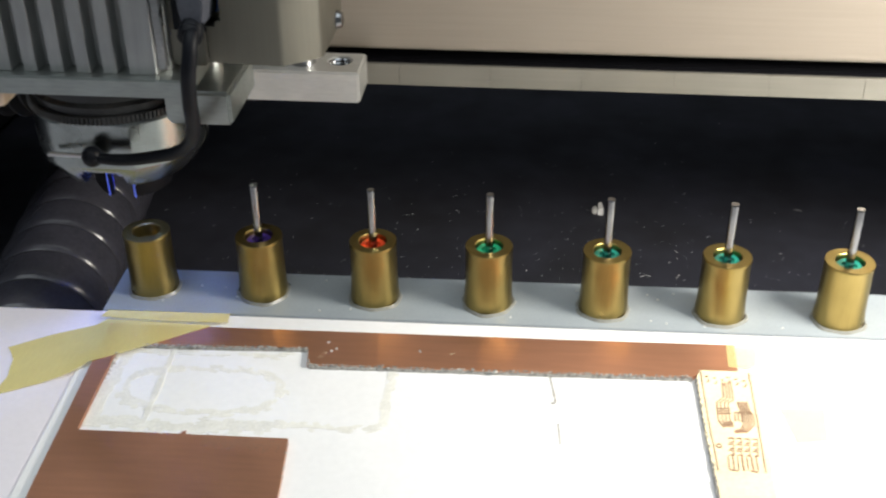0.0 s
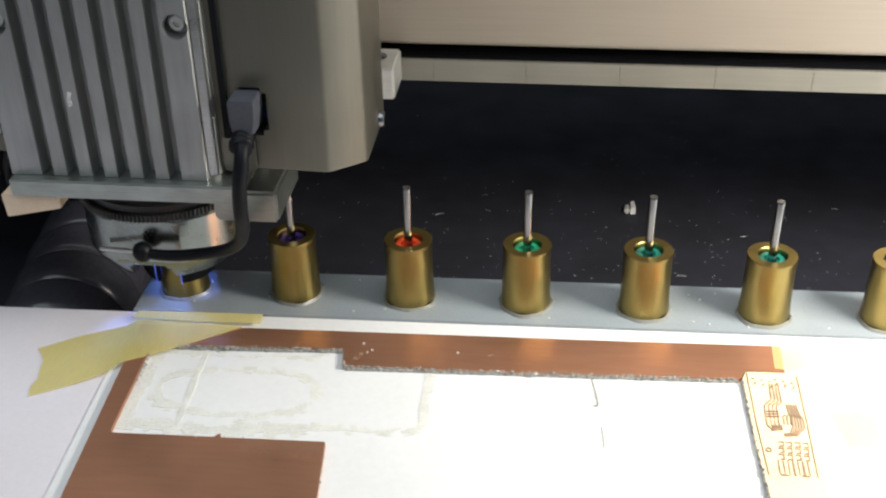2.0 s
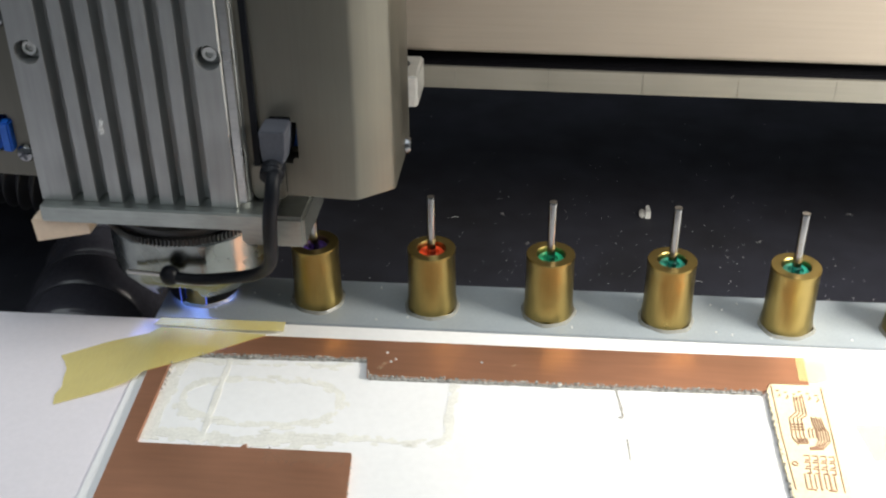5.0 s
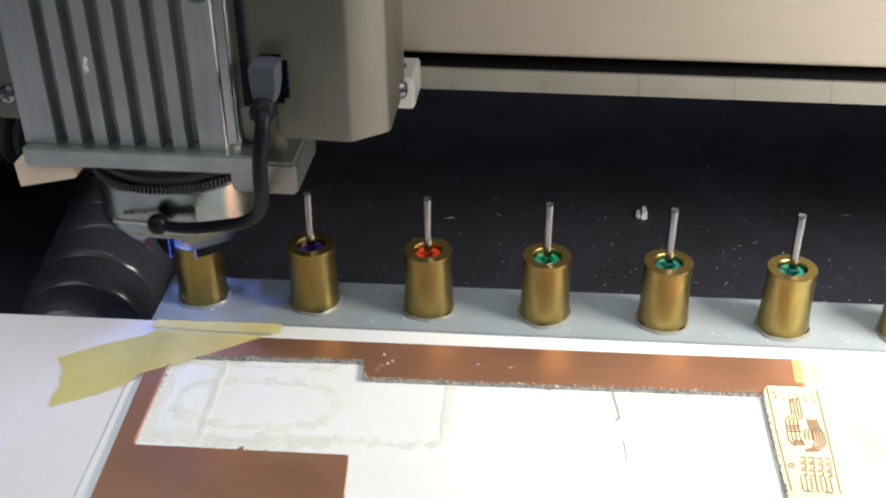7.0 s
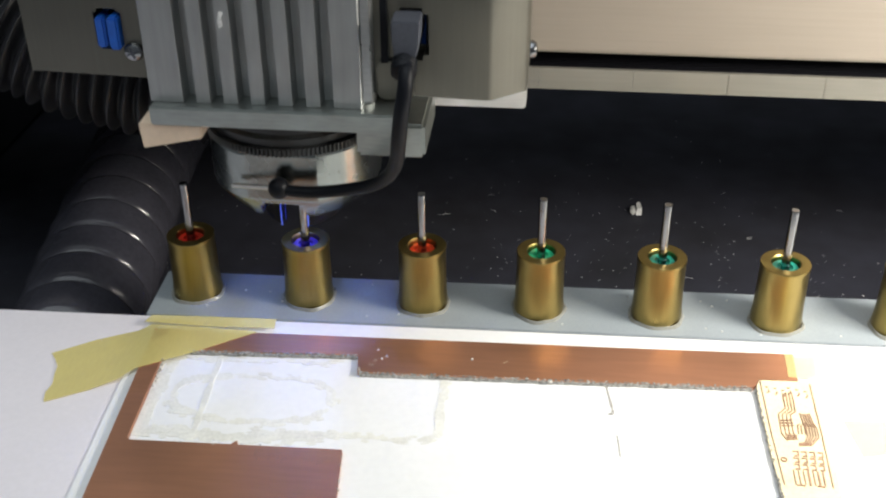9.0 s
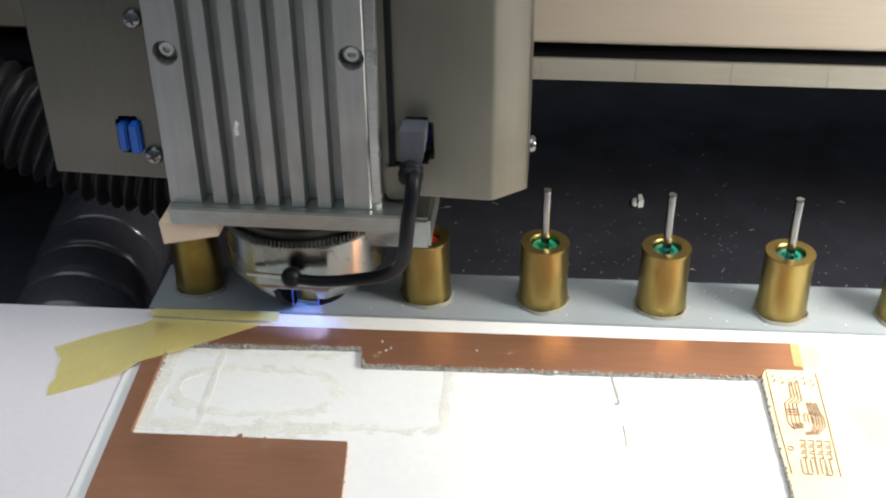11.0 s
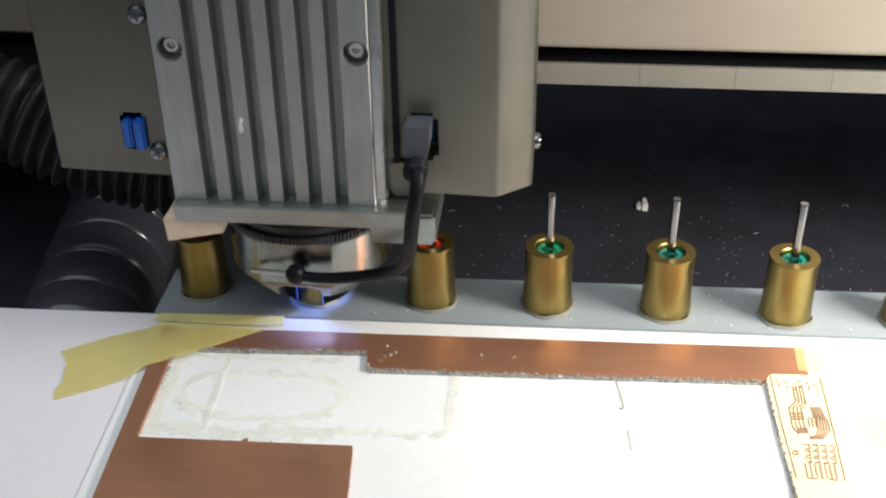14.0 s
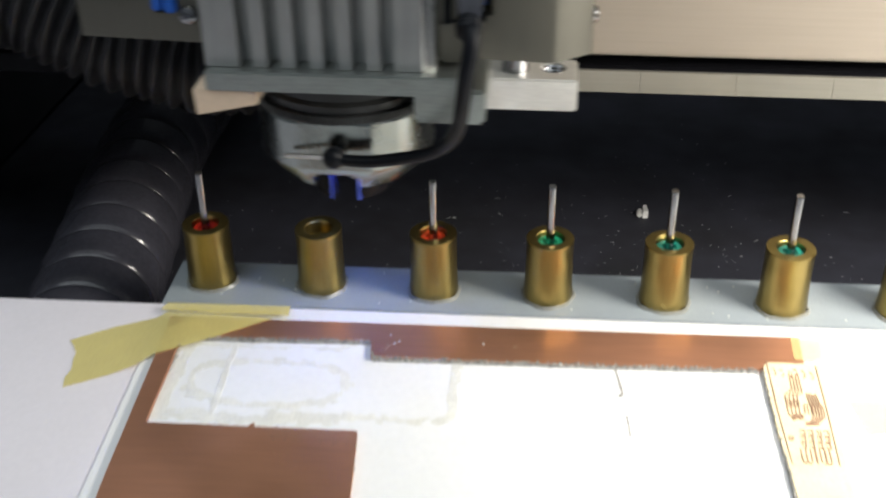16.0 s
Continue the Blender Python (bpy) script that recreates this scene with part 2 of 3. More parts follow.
def bed():
    base = tagged(linked("machine_bed", box(bmesh.new(), -0.55, 0.75, -0.62, 0.62, -0.16, -0.065, 0.004), BLACK),
                  "matt black machine bed strewn with milling dust", "machine bed", kind="structure")
    tagged(linked("machine_stand", box(bmesh.new(), -0.5, 0.7, -0.55, 0.6, -0.9, -0.161, 0.01), PAINT), "dark painted stand under the machine", "machine stand", kind="structure")
    tagged(linked("machine_back", box(bmesh.new(), -0.55, 0.75, 0.56, 0.62, -0.0648, 0.42, 0.004), PAINT), "dark rear housing of the machine", "machine housing", kind="structure")
    # assumed housing, placed close in to keep light off the hose and rear bed
    tagged(linked("side_shade_housing", box(bmesh.new(), -0.55, -0.19, 0.16, 0.558, -0.0648, 0.34, 0.004), PAINT), "assumed dark side housing, set close in to shade the rear bed", "machine housing", kind="structure")
    return base


def bed_dust():
    rnd = random.Random(5)
    bm = bmesh.new()
    for _ in range(5200):
        x, y = rnd.gauss(0.16, 0.12), 0.045 + abs(rnd.gauss(0.0, 0.09))
        s = rnd.choice((0.00008, 0.0001, 0.00012, 0.00014, 0.00018, 0.00022, 0.0003))
        u, v = s * rnd.uniform(0.7, 2.4), s * rnd.uniform(0.7, 2.4)
        prism(bm, [(x, y), (x + u, y + 0.2 * v), (x + 0.8 * u, y + v), (x - 0.1 * u, y + 0.7 * v)], -0.0652, -0.0652 + s * 0.8)
    for _ in range(14):      # short stray fibres
        x, y, a, long = rnd.uniform(0.08, 0.30), rnd.uniform(0.06, 0.22), rnd.uniform(0, 3.1), rnd.uniform(0.0012, 0.003)
        path = smooth_path([(x, y, -0.0648), (x + long * math.cos(a), y + long * math.sin(a), -0.0646), (x + 1.8 * long * math.cos(a + 0.4), y + 1.8 * long * math.sin(a + 0.4), -0.0648)], 4)
        sweep(bm, path, 0.00009, 5)
    tagged(linked("dust_specks", bm, DUST, False), "pale milling dust scattered on the black bed", "dust", kind="stuff")
    chip = thing("laminate_chip", "small pale laminate chips lying on the bed", "chip", pose(0.1805, 0.188, -0.0650))
    part("flake", box(bmesh.new(), -0.0028, 0.0002, -0.003, 0.003, 0.0, 0.0030, 0.0008), DUST, chip)
    part("flake", prism(bmesh.new(), [(0.0004, -0.003), (0.0032, -0.0024), (0.0024, 0.0046), (0.0006, 0.004)], 0.0, 0.0042), DUST, chip)
    return chip


def beam():
    b = thing("gantry_beam", "brushed steel gantry beam with a dark slot above its lower rail", "beam", pose(0, 0.068, 0))
    part("upper_panel", box(bmesh.new(), -0.42, 0.70, 0.0, 0.13, 0.0743, 0.30, 0.0012), BEAM, b)
    # black sheet fills the slot, where there is only shade
    part("slot_shade", box(bmesh.new(), -0.42, 0.70, 0.012, 0.048, 0.0633, 0.0740), CUP_AND_SHADE, b, "black sheet standing in for the slot's shade")
    # carrier's black is painted shade, so no lit edge shows in the slot
    rail = part("lower_rail", box(bmesh.new(), -0.42, 0.70, 0.0025, 0.009, 0.0589, 0.0667, 0.0004), CUP_AND_SHADE, b, "rail carrier coloured black to keep the slot in shade")
    for k in range(-6, 15):
        x = 0.1631 + 0.0369 * k
        part("rail_plate", box(bmesh.new(), x + 0.00002, x + 0.03688, 0.0003, 0.0023, 0.0588, 0.0678, 0.00015), RAIL, rail)
    part("end_bracket", box(bmesh.new(), -0.44, -0.421, -0.01, 0.06, -0.10, 0.30, 0.002), PAINT, b, "dark end bracket")
    part("end_bracket", box(bmesh.new(), 0.701, 0.72, -0.01, 0.06, -0.10, 0.30, 0.002), PAINT, b, "dark end bracket")
    return b


def vacuum_hose():
    h = thing("vacuum_hose", "dark grey corrugated vacuum hose lying on the bed", "hose")
    path = smooth_path([(-0.050, -0.07, -0.0385), (-0.059, -0.005, -0.0385), (-0.067, 0.045, -0.0385), (-0.075, 0.098, -0.0385), (-0.083, 0.15, -0.0380), (-0.086, 0.22, -0.034), (-0.07, 0.33, -0.018), (-0.03, 0.45, -0.005)], 130)

    way, last, run = 0.0, 0, 0.0
    for k in range(1, len(path)):
        run += (path[k] - path[k - 1]).length
        if run < 0.0225 and k < len(path) - 1:
            continue
        bit, length = path[last:k + 1], run
        # each ring: a rounded lip at its rear edge, slightly tapered towards the front
        part("hose_ring", sweep(bmesh.new(), bit, lambda w, f=length: 0.0280 - 0.0060 * math.exp(-w / 0.0016) - 0.0060 * math.exp(-(f - w) / 0.0010) - 0.0022 * (1 - w / f) ** 2, 44), HOSE, h)
        last, run = k, 0.0
    return h


# ---- the sliding table ----
def table():
    t = thing("sliding_table", "white laminate work table that slides under the gantry", "table", pose(0, 0, 0, 0, 0, SKEW))
    part("table_top", box(bmesh.new(), -0.30, 0.52, -0.29, -0.0170, -0.010, -0.0005, 0.0003), WHITE, t)
    part("carriage", box(bmesh.new(), -0.30, 0.52, -0.50, -0.10, -0.0648, -0.0101, 0.002), PAINT, t, "dark carriage under the table top")
    return t


def underlay():
    u = thing("backing_board", "thin white backing board laid on the table under the copper board", "backing board", pose(0, 0, -0.0005, 0, 0, SKEW))
    part("panel", prism(bmesh.new(), [(-0.0135, -0.0178), (0.50, -0.0178), (0.50, -0.288), (-0.0055, -0.288)], 0.0, 0.0005, 0.00015), UNDERLAY, u)
    return u


def glue_marks():
    g = thing("glue_marks", "faint yellowish glue and milling marks on the backing board", "glue residue", pose(0, 0, 0.0))
    rnd = random.Random(3)

    def streak(points, width, name, mat, height=0.00035):
        bm = bmesh.new()
        path = smooth_path([(x, y, 0.0) for x, y in points], 10)
        left, right = [], []
        for k, p in enumerate(path):
            d = (path[min(k + 1, len(path) - 1)] - path[max(k - 1, 0)]).normalized()
            s = Vector((-d.y, d.x, 0)) * width * rnd.uniform(0.55, 1.25) / 2
            left.append(p + s)
            right.append(p - s)
        prism(bm, [(v.x, v.y) for v in left + right[::-1]], 0.0, height * rnd.uniform(0.6, 1.2))
        part(name, bm, mat, g)

    def dabs(points, name, spread, size, many):
        """A blotchy trail of flat dabs along a line."""
        path = smooth_path([(x / 1000, y / 1000, 0.0) for x, y in points], 10)
        bm = bmesh.new()
        for _ in range(many):
            k = rnd.randrange(len(path) - 1)
            p = path[k].lerp(path[k + 1], rnd.random())
            cx, cy, n = p.x + rnd.gauss(0, spread) / 1000, p.y + rnd.gauss(0, spread) / 1000, 9
            d = path[k + 1] - path[k]
            turn, long, wide, skew = math.atan2(d.y, d.x), size * rnd.uniform(0.8, 2.6) / 1000, size * rnd.uniform(0.3, 0.9) / 1000, rnd.random() * 6
            rim = []
            for j in range(n):
                a = 2 * math.pi * j / n
                r = 1 + 0.25 * math.sin(2 * a + skew)
                u, v = long * r * math.cos(a), wide * r * math.sin(a)
                rim.append((cx + u * math.cos(turn) - v * math.sin(turn), cy + u * math.sin(turn) + v * math.cos(turn)))
            prism(bm, rim, -0.00005, rnd.uniform(0.00004, 0.00022))
        part(name, bm, GLUE, g)

    oval = [(36 + 27 * math.copysign(abs(math.cos(a)) ** 0.7, math.cos(a)), -61.5 + 11.5 * math.copysign(abs(math.sin(a)) ** 0.8, math.sin(a)) + 0.02 * 27 * math.cos(a)) for a in [2 * math.pi * k / 24 for k in range(25)]]
    dabs(oval, "glue_trail", 0.9, 1.2, 190)
    streak([(0.020, -0.0385), (0.0205, -0.060), (0.0215, -0.083)], 0.0022, "score", GLUE, 0.0003)
    dabs([(40, -78), (70, -77.5), (98, -75.5), (99.5, -60), (100, -46)], "glue_trail", 0.7, 1.2, 110)
    dabs([(4, -41.5), (20, -42), (62, -40.5)], "glue_trail", 0.8, 1.1, 40)
    dabs([(3, -80), (30, -81), (64, -79.5)], "glue_trail", 1.5, 1.5, 130)
    dabs([(2.6, -44), (3, -60), (4, -81)], "glue_trail", 1.3, 1.4, 90)
    streak([(0.1545, -0.0435), (0.1560, -0.053), (0.1565, -0.058), (0.1550, -0.0585)], 0.0008, "milled_line", BURR, 0.0002)
    streak([(0.1575, -0.069), (0.1580, -0.074), (0.1582, -0.079)], 0.0005, "milled_line", BURR, 0.0002)
    streak([(0.1825, -0.0805), (0.190, -0.0810), (0.198, -0.0805)], 0.0005, "milled_line", GLUE, 0.0002)
    return g


TOP = 0.0015      # thickness of the laminate


def copper_board():
    b = thing("copper_board", "copper-clad laminate with large pieces already milled out", "circuit board", pose(0, 0, 0.0001))
    outer = [(-7.9, -28), (160, -24.0), (220.0, -22.1), (219.4, -37.1), (206.2, -37.6), (204.9, -40.6), (204.0, -41.9), (203.0, -42.0), (137, -44.6), (70.2, -46.4), (69.4, -45.8), (68.2, -36.8), (40, -38.0), (0.5, -40.2),
             (-0.4, -41.0), (1.6, -86.0), (2.6, -87.0), (35.4, -86.2), (36.2, -85.0), (37.2, -84.4), (37.6, -86.2), (70.8, -85.4), (71.2, -86.0), (73, -106), (77, -160), (1, -160), (-2.9, -112)]
    part("copper_sheet", prism(bmesh.new(), [(x / 1000, y / 1000) for x, y in outer], 0.0, TOP), COPPER, b)
    strip = [(206.4, -37.8), (219.4, -37.3), (225.2, -37.1), (223.4, -95), (223, -160), (207.5, -160), (206.2, -96), (205.0, -75), (204.9, -44), (205.1, -40.8)]
    lam = part("etched_strip", prism(bmesh.new(), [(x / 1000, y / 1000) for x, y in strip], 0.0, TOP - 0.0001), LAMINATE, b, "bare tan strip with a routed circuit")
    rnd = random.Random(11)
    # routed circuit: bundles of bent tracks, drawn in millimetres from the strip's upper left corner
    def track(points, w=0.32):
        """One connected ribbon along a bent line, with mitred corners."""
        pts, left, right = [Vector(q) for q in points], [], []
        for k, q in enumerate(pts):
            a = (q - pts[k - 1]).normalized() if k else (pts[1] - q).normalized()
            c = (pts[k + 1] - q).normalized() if k < len(pts) - 1 else a
            n = (Vector((-a.y, a.x)) + Vector((-c.y, c.x))).normalized()
            n *= w / 2 / max(0.5, n.dot(Vector((-a.y, a.x))))
            left.append(q + n)
            right.append(q - n)
        bm = prism(bmesh.new(), [((205.6 + q.x) / 1000, (-38.0 + q.y) / 1000) for q in left + right[::-1]], TOP - 0.0002, TOP + 0.0002)
        part("track", bm, TRACE, lam)

    for k in range(4):      # long bundle down the middle, fanning out to the lower left
        track([(7.6 + k * 1.0, -5.8), (7.3 + k, -14 - 0.5 * k), (4.6 + k * 1.25, -17.2), (4.2 + k * 1.25, -27 + 0.3 * k), (5.6 + k * 0.9, -30 + 0.4 * k)])
    for k in range(5):      # bent bundle at the right, closing inwards at its foot
        track([(11.6 + k * 0.75, -16.2 - 0.3 * (k % 2)), (11.8 + k * 0.8, -21), (12.4 + k * 0.85, -23), (12.2 + k * 0.85, -27.4 - 0.1 * k), (10.8 + k * 0.5, -30.6 - 0.25 * k), (8.8, -31.2 - 0.25 * k)])
    for k in range(3):      # short loops between the bundles
        track([(9.6 + k * 1.1, -26.4), (9.8 + k * 1.1, -22.4), (10.6 + k * 1.1, -21.6)])
        track([(4.4, -20.4 - 1.3 * k), (8.6, -20.0 - 1.3 * k)])
        track([(5.4, -27.6 - 0.9 * k), (8.8, -27.2 - 0.9 * k)])
    for k in range(6):      # paired pads at the top
        x, y = 2.2 + 2.6 * k - (0.6 if k > 2 else 0), -3.4 - 0.7 * (k % 3)
        track([(x, y), (x + 1.0, y + 0.1)])
        track([(x + 0.9, y - 1.4), (x + 1.1, y - 2.4), (x + 0.2, y - 3.2)])
    for row in range(3):    # pads across the strip under the bundles
        for k in range(4):
            x, y = 6.2 + 2.5 * k - 0.3 * row, -35.0 - 3.0 * row
            track([(x, y), (x + 1.7, y + 0.1), (x + 1.6, y - 1.9), (x + 0.2, y - 2.0)])
    for k in range(7):      # long legs down to the lower end
        track([(5.2 + 1.45 * k, -43.4), (5.0 + 1.45 * k, -49.6 - 0.4 * (k % 2))], 0.5 if k in (3, 5) else 0.3)
    track([(5.0, -50.0), (7.6, -50.2)])
    track([(11.2, -50.0), (13.4, -50.2)], 0.4)
    track([(17.4, -0.8), (16.8, -26), (15.9, -50.4)], 0.24)
    track([(1.0, -0.6), (0.9, -26), (1.5, -50.4)], 0.24)
    hexagon = [(3.0 + 0.9 * math.cos(radians(60 * k)), -39.0 + 0.9 * math.sin(radians(60 * k))) for k in range(7)]
    track(hexagon)
    # fine tool marks on the copper next to the pocket
    bm = bmesh.new()
    for k in range(46):
        x, long = 0.0440 + 0.00056 * k, rnd.uniform(0.003, 0.0065)
        box(bm, x, x + 0.00012, -0.0866 - long, -0.0866, TOP - 0.0001, TOP + 0.00003)
    part("tool_mark", bm, TRACE, b, "fine scored lines beside the milled pocket")
    # pale gritty wall of each milled edge
    for (xa, ya), (xb, yb) in (((0.5, -40.3), (68.1, -37.0)), ((70.3, -46.5), (203.4, -42.3)), ((204.8, -43.4), (206.2, -110)), ((69.5, -46.0), (68.3, -37.2))):
        d = Vector((xb - xa, yb - ya)).normalized()
        off = Vector((d.y, -d.x)) * 0.45
        bm = bmesh.new()
        n = max(4, int(math.hypot(xb - xa, yb - ya) / 1.2))
        near = [(xa + (xb - xa) * k / n, ya + (yb - ya) * k / n) for k in range(n + 1)]
        far = [(x + off.x * rnd.uniform(0.5, 1.4), y + off.y * rnd.uniform(0.5, 1.4)) for x, y in near]
        prism(bm, [(x / 1000, y / 1000) for x, y in near + far[::-1]], 0.0, TOP - 0.0004)
        part("cut_edge", bm, BURR, b, "pale gritty milled edge")
    # ragged burrs along the milled edges
    bm = bmesh.new()
    for (xa, ya), (xb, yb), many in (((8, -39.8), (68, -36.8), 230), ((70, -46.4), (203, -42.2), 420), ((204.7, -43), (206.1, -110), 160), ((0.6, -43), (1.6, -60), 20), ((68.4, -37), (70, -46), 16), ((71.2, -86), (73, -108), 14), ((3, -86.8), (70, -85.6), 22)):
        for _ in range(many):
            u = rnd.random()
            x, y, s = xa + (xb - xa) * u + rnd.gauss(0, 0.16), ya + (yb - ya) * u + rnd.gauss(-0.18, 0.2), rnd.uniform(0.2, 0.6)
            made = bmesh.ops.create_cube(bm, size=0.001, matrix=Matrix.LocRotScale((x / 1000, y / 1000, rnd.uniform(0.0006, 0.0019)), Euler((rnd.random(), rnd.random(), rnd.random() * 3)), (s * 1.3, s, s * 0.8)))
    tagged(part("burr", bm, BURR, b, "grey milling burrs along the cut edges"), kind="stuff")
    for x, y, s in ((135.5, -45.2, 1.6), (27, -40.0, 1.3), (95, -45.6, 1.0)):
        part("burr_lump", lathe(bmesh.new(), [(0.0003 * s, TOP - 0.0004), (0.0006 * s, TOP), (0.0005 * s, TOP + 0.0005), (0.0002 * s, TOP + 0.0007)], 8, x / 1000, y / 1000), BURR, b)
    # pale scuffs on the copper
    for x, y, long in ((73.0, -41.5, 3.0), (74.2, -39.6, 2.2), (120.0, -36.0, 2.6)):
        bm = bmesh.new()
        for _ in range(6):
            u, v, w = x + rnd.gauss(0, 0.5) * long / 2, y + rnd.gauss(0, 0.4), rnd.uniform(0.1, 0.5)
            prism(bm, [((u - w) / 1000, v / 1000), (u / 1000, (v - 0.1) / 1000), ((u + w) / 1000, (v + 0.05) / 1000), (u / 1000, (v + 0.12) / 1000)], TOP - 0.0001, TOP + 0.00004)
        tagged(part("scuff", bm, LAMINATE, b, "pale scuff on the copper"), kind="stuff")
    for x, y in ((74.5, -33.5), (78, -37), (76.5, -38.5), (108, -36)):
        part("chip", box(bmesh.new(), x / 1000, x / 1000 + 0.0007, y / 1000, y / 1000 + 0.0006, TOP - 0.0001, TOP + 0.0004), DUST, b)
    return b


def tape():
    """The diagonal tape: a sheet of cells between its two edges, draped over the board's rim."""
    t = thing("masking_tape", "torn translucent yellow masking tape stuck across the board corner", "tape", pose(0, 0, 0), "tape scraps")
    up, low = 0.00175, -0.0002
    torn = [(-41, -43.5), (-38.5, -46.5), (-36, -50.7), (-35.4, -55), (-34, -60), (-34.6, -65), (-33.2, -69.8)]
    upper = [(-41, -43.5), (-27.6, -34.2), (-14, -27.2), (-10, -25.2), (5, -25.8), (20, -26.2), (29, -26.6)]
    lower = [(-33.2, -69.8), (-20, -62), (-12, -57), (-7.5, -51.5), (3, -45.3), (14, -38.0), (29.5, -27.0)]
    bm, cols = bmesh.new(), []
    for (xa, ya), (xb, yb) in zip(upper, lower):
        col = []
        for k in range(7):
            u = k / 6
            x, y = torn[k] if xa == -41 else (xa + (xb - xa) * u, ya + (yb - ya) * u)
            z = up if x > -8.2 else (low if x < -14 else low + (up - low) * ((x + 14) / 5.8) ** 0.6)
            col.append(bm.verts.new((x / 1000, y / 1000, z)))
        cols.append(col)
    for a, b in zip(cols, cols[1:]):
        for k in range(6):
            bm.faces.new((a[k], a[k + 1], b[k + 1], b[k]))
    ext = bmesh.ops.extrude_face_region(bm, geom=bm.faces[:])
    bmesh.ops.translate(bm, verts=[v for v in ext["geom"] if isinstance(v, bmesh.types.BMVert)], vec=(0, 0, 0.00012))
    part("strip", bm, TAPE, t)
    return t


def tape_scrap(outline, z, label, mat):
    t = thing("tape_scrap", label, "tape", pose(0, 0, 0), "tape scraps")
    part("strip", prism(bmesh.new(), [(x / 1000, y / 1000) for x, y in outline], z, z + 0.00012), mat, t)
    return t


def tool_rack():
    r = thing("tool_rack", "grey tool rack with seven brass holders glued in a row", "tool rack")
    rail_bm = box(bmesh.new(), -0.0155, 0.36, -0.0169, 0.0127, -0.010, 0.0, 0.0003)
    bmesh.ops.rotate(rail_bm, verts=rail_bm.verts, cent=(0, 0, 0), matrix=Matrix.Rotation(radians(SKEW), 3, "Z"))
    part("rail", rail_bm, GREY, r)
    rnd = random.Random(9)
    # waisted body with a chamfered foot and a sharp lip round the bore
    profile = [(0.0092, 0.0002), (0.0093, 0.0012), (0.0092, 0.0038), (0.0090, 0.0048), (0.0088, 0.012), (0.0087, 0.019), (0.0087, 0.0236), (0.0089, 0.0246), (0.0089, 0.0251), (0.00875, 0.0255), (0.0054, 0.0255), (0.0051, 0.0252), (0.0051, 0.0204), (0.0022, 0.0203), (0.0020, 0.006), (0.001, 0.0058)]
    me = None
    for k in range(7):
        if me is None:
            cup = part("tool_holder", lathe(bmesh.new(), profile, 56), BRASS, r, "waisted brass tool holder")
            me = cup.data
        else:
            cup = new("tool_holder", me)
            cup.parent = r
            tagged(cup, "waisted brass tool holder")
        cup.matrix_basis = pose(k * SLOT, 0, 0, 0, 0, rnd.uniform(0, 360))
        shape = lambda a, z, s=rnd.random() * 6: 1 + 0.03 * math.sin(3 * a + s) + 0.025 * math.sin(7 * a + 2 * s)
        part("glue_collar", lathe(bmesh.new(), [(0.0103, 0.0), (0.0101, 0.0004), (0.0097, 0.0010), (0.00935, 0.0010), (0.00935, 0.0)], 40, k * SLOT, 0, shape, True), GLUECLEAR, r, "smear of clear glue round a holder")
    for _ in range(26):
        x, y = rnd.uniform(0.0, 0.33), rnd.uniform(-0.012, 0.012)
        part("speck", box(bmesh.new(), x, x + 0.0006, y, y + 0.0006, -0.0001, 0.0004), DUST, r)
    return r


GLUECLEAR = material("clear_glue", (0.28, 0.28, 0.25), 0.3, 0, 900, 200, 0.15, 0.25)


def milling_tool(slot, ring, label):
    t = thing("milling_tool", label, "milling tool", pose(slot * SLOT, 0, 0), "milling tools")
    part("shank", lathe(bmesh.new(), [(0.00145, 0.012), (0.00159, 0.0125), (0.00159, 0.0464), (0.00140, 0.0470)], 24), STEEL, t)
    part("depth_ring", lathe(bmesh.new(), [(0.0046, 0.0205), (0.0048, 0.0208), (0.0048, 0.0234), (0.0045, 0.0238), (0.0028, 0.0238), (0.0024, 0.0228), (0.00165, 0.0228), (0.00165, 0.0205)], 36, closed=True), RINGS[ring], t, ring + " plastic depth ring")
    part("cutting_tip", lathe(bmesh.new(), [(0.0003, 0.0065), (0.0009, 0.010), (0.0014, 0.0118)], 12), STEEL, t)
    return t


# ---- the moving head ----
def cap_screw(bm, x, y, z, r, h=0.003):
    """A cap screw whose head faces the front, with a hexagon recess."""
    front_lathe(bm, [(r * 0.95, 0.0), (r, 0.0003), (r, h - 0.0005), (r * 0.88, h), (r * 0.5, h), (r * 0.47, h - 0.0012), (0.0001, h - 0.0014)], x, y, z, 24)
    return bm


def bmesh_front(outline, y0, y1):
    """A prism whose outline is drawn in the upright x-z plane."""
    bm = prism(bmesh.new(), outline, -y1, -y0, 0.0003)
    bmesh.ops.transform(bm, matrix=Matrix(((1, 0, 0, 0), (0, 0, -1, 0), (0, 1, 0, 0), (0, 0, 0, 1))), verts=bm.verts)
    return bm


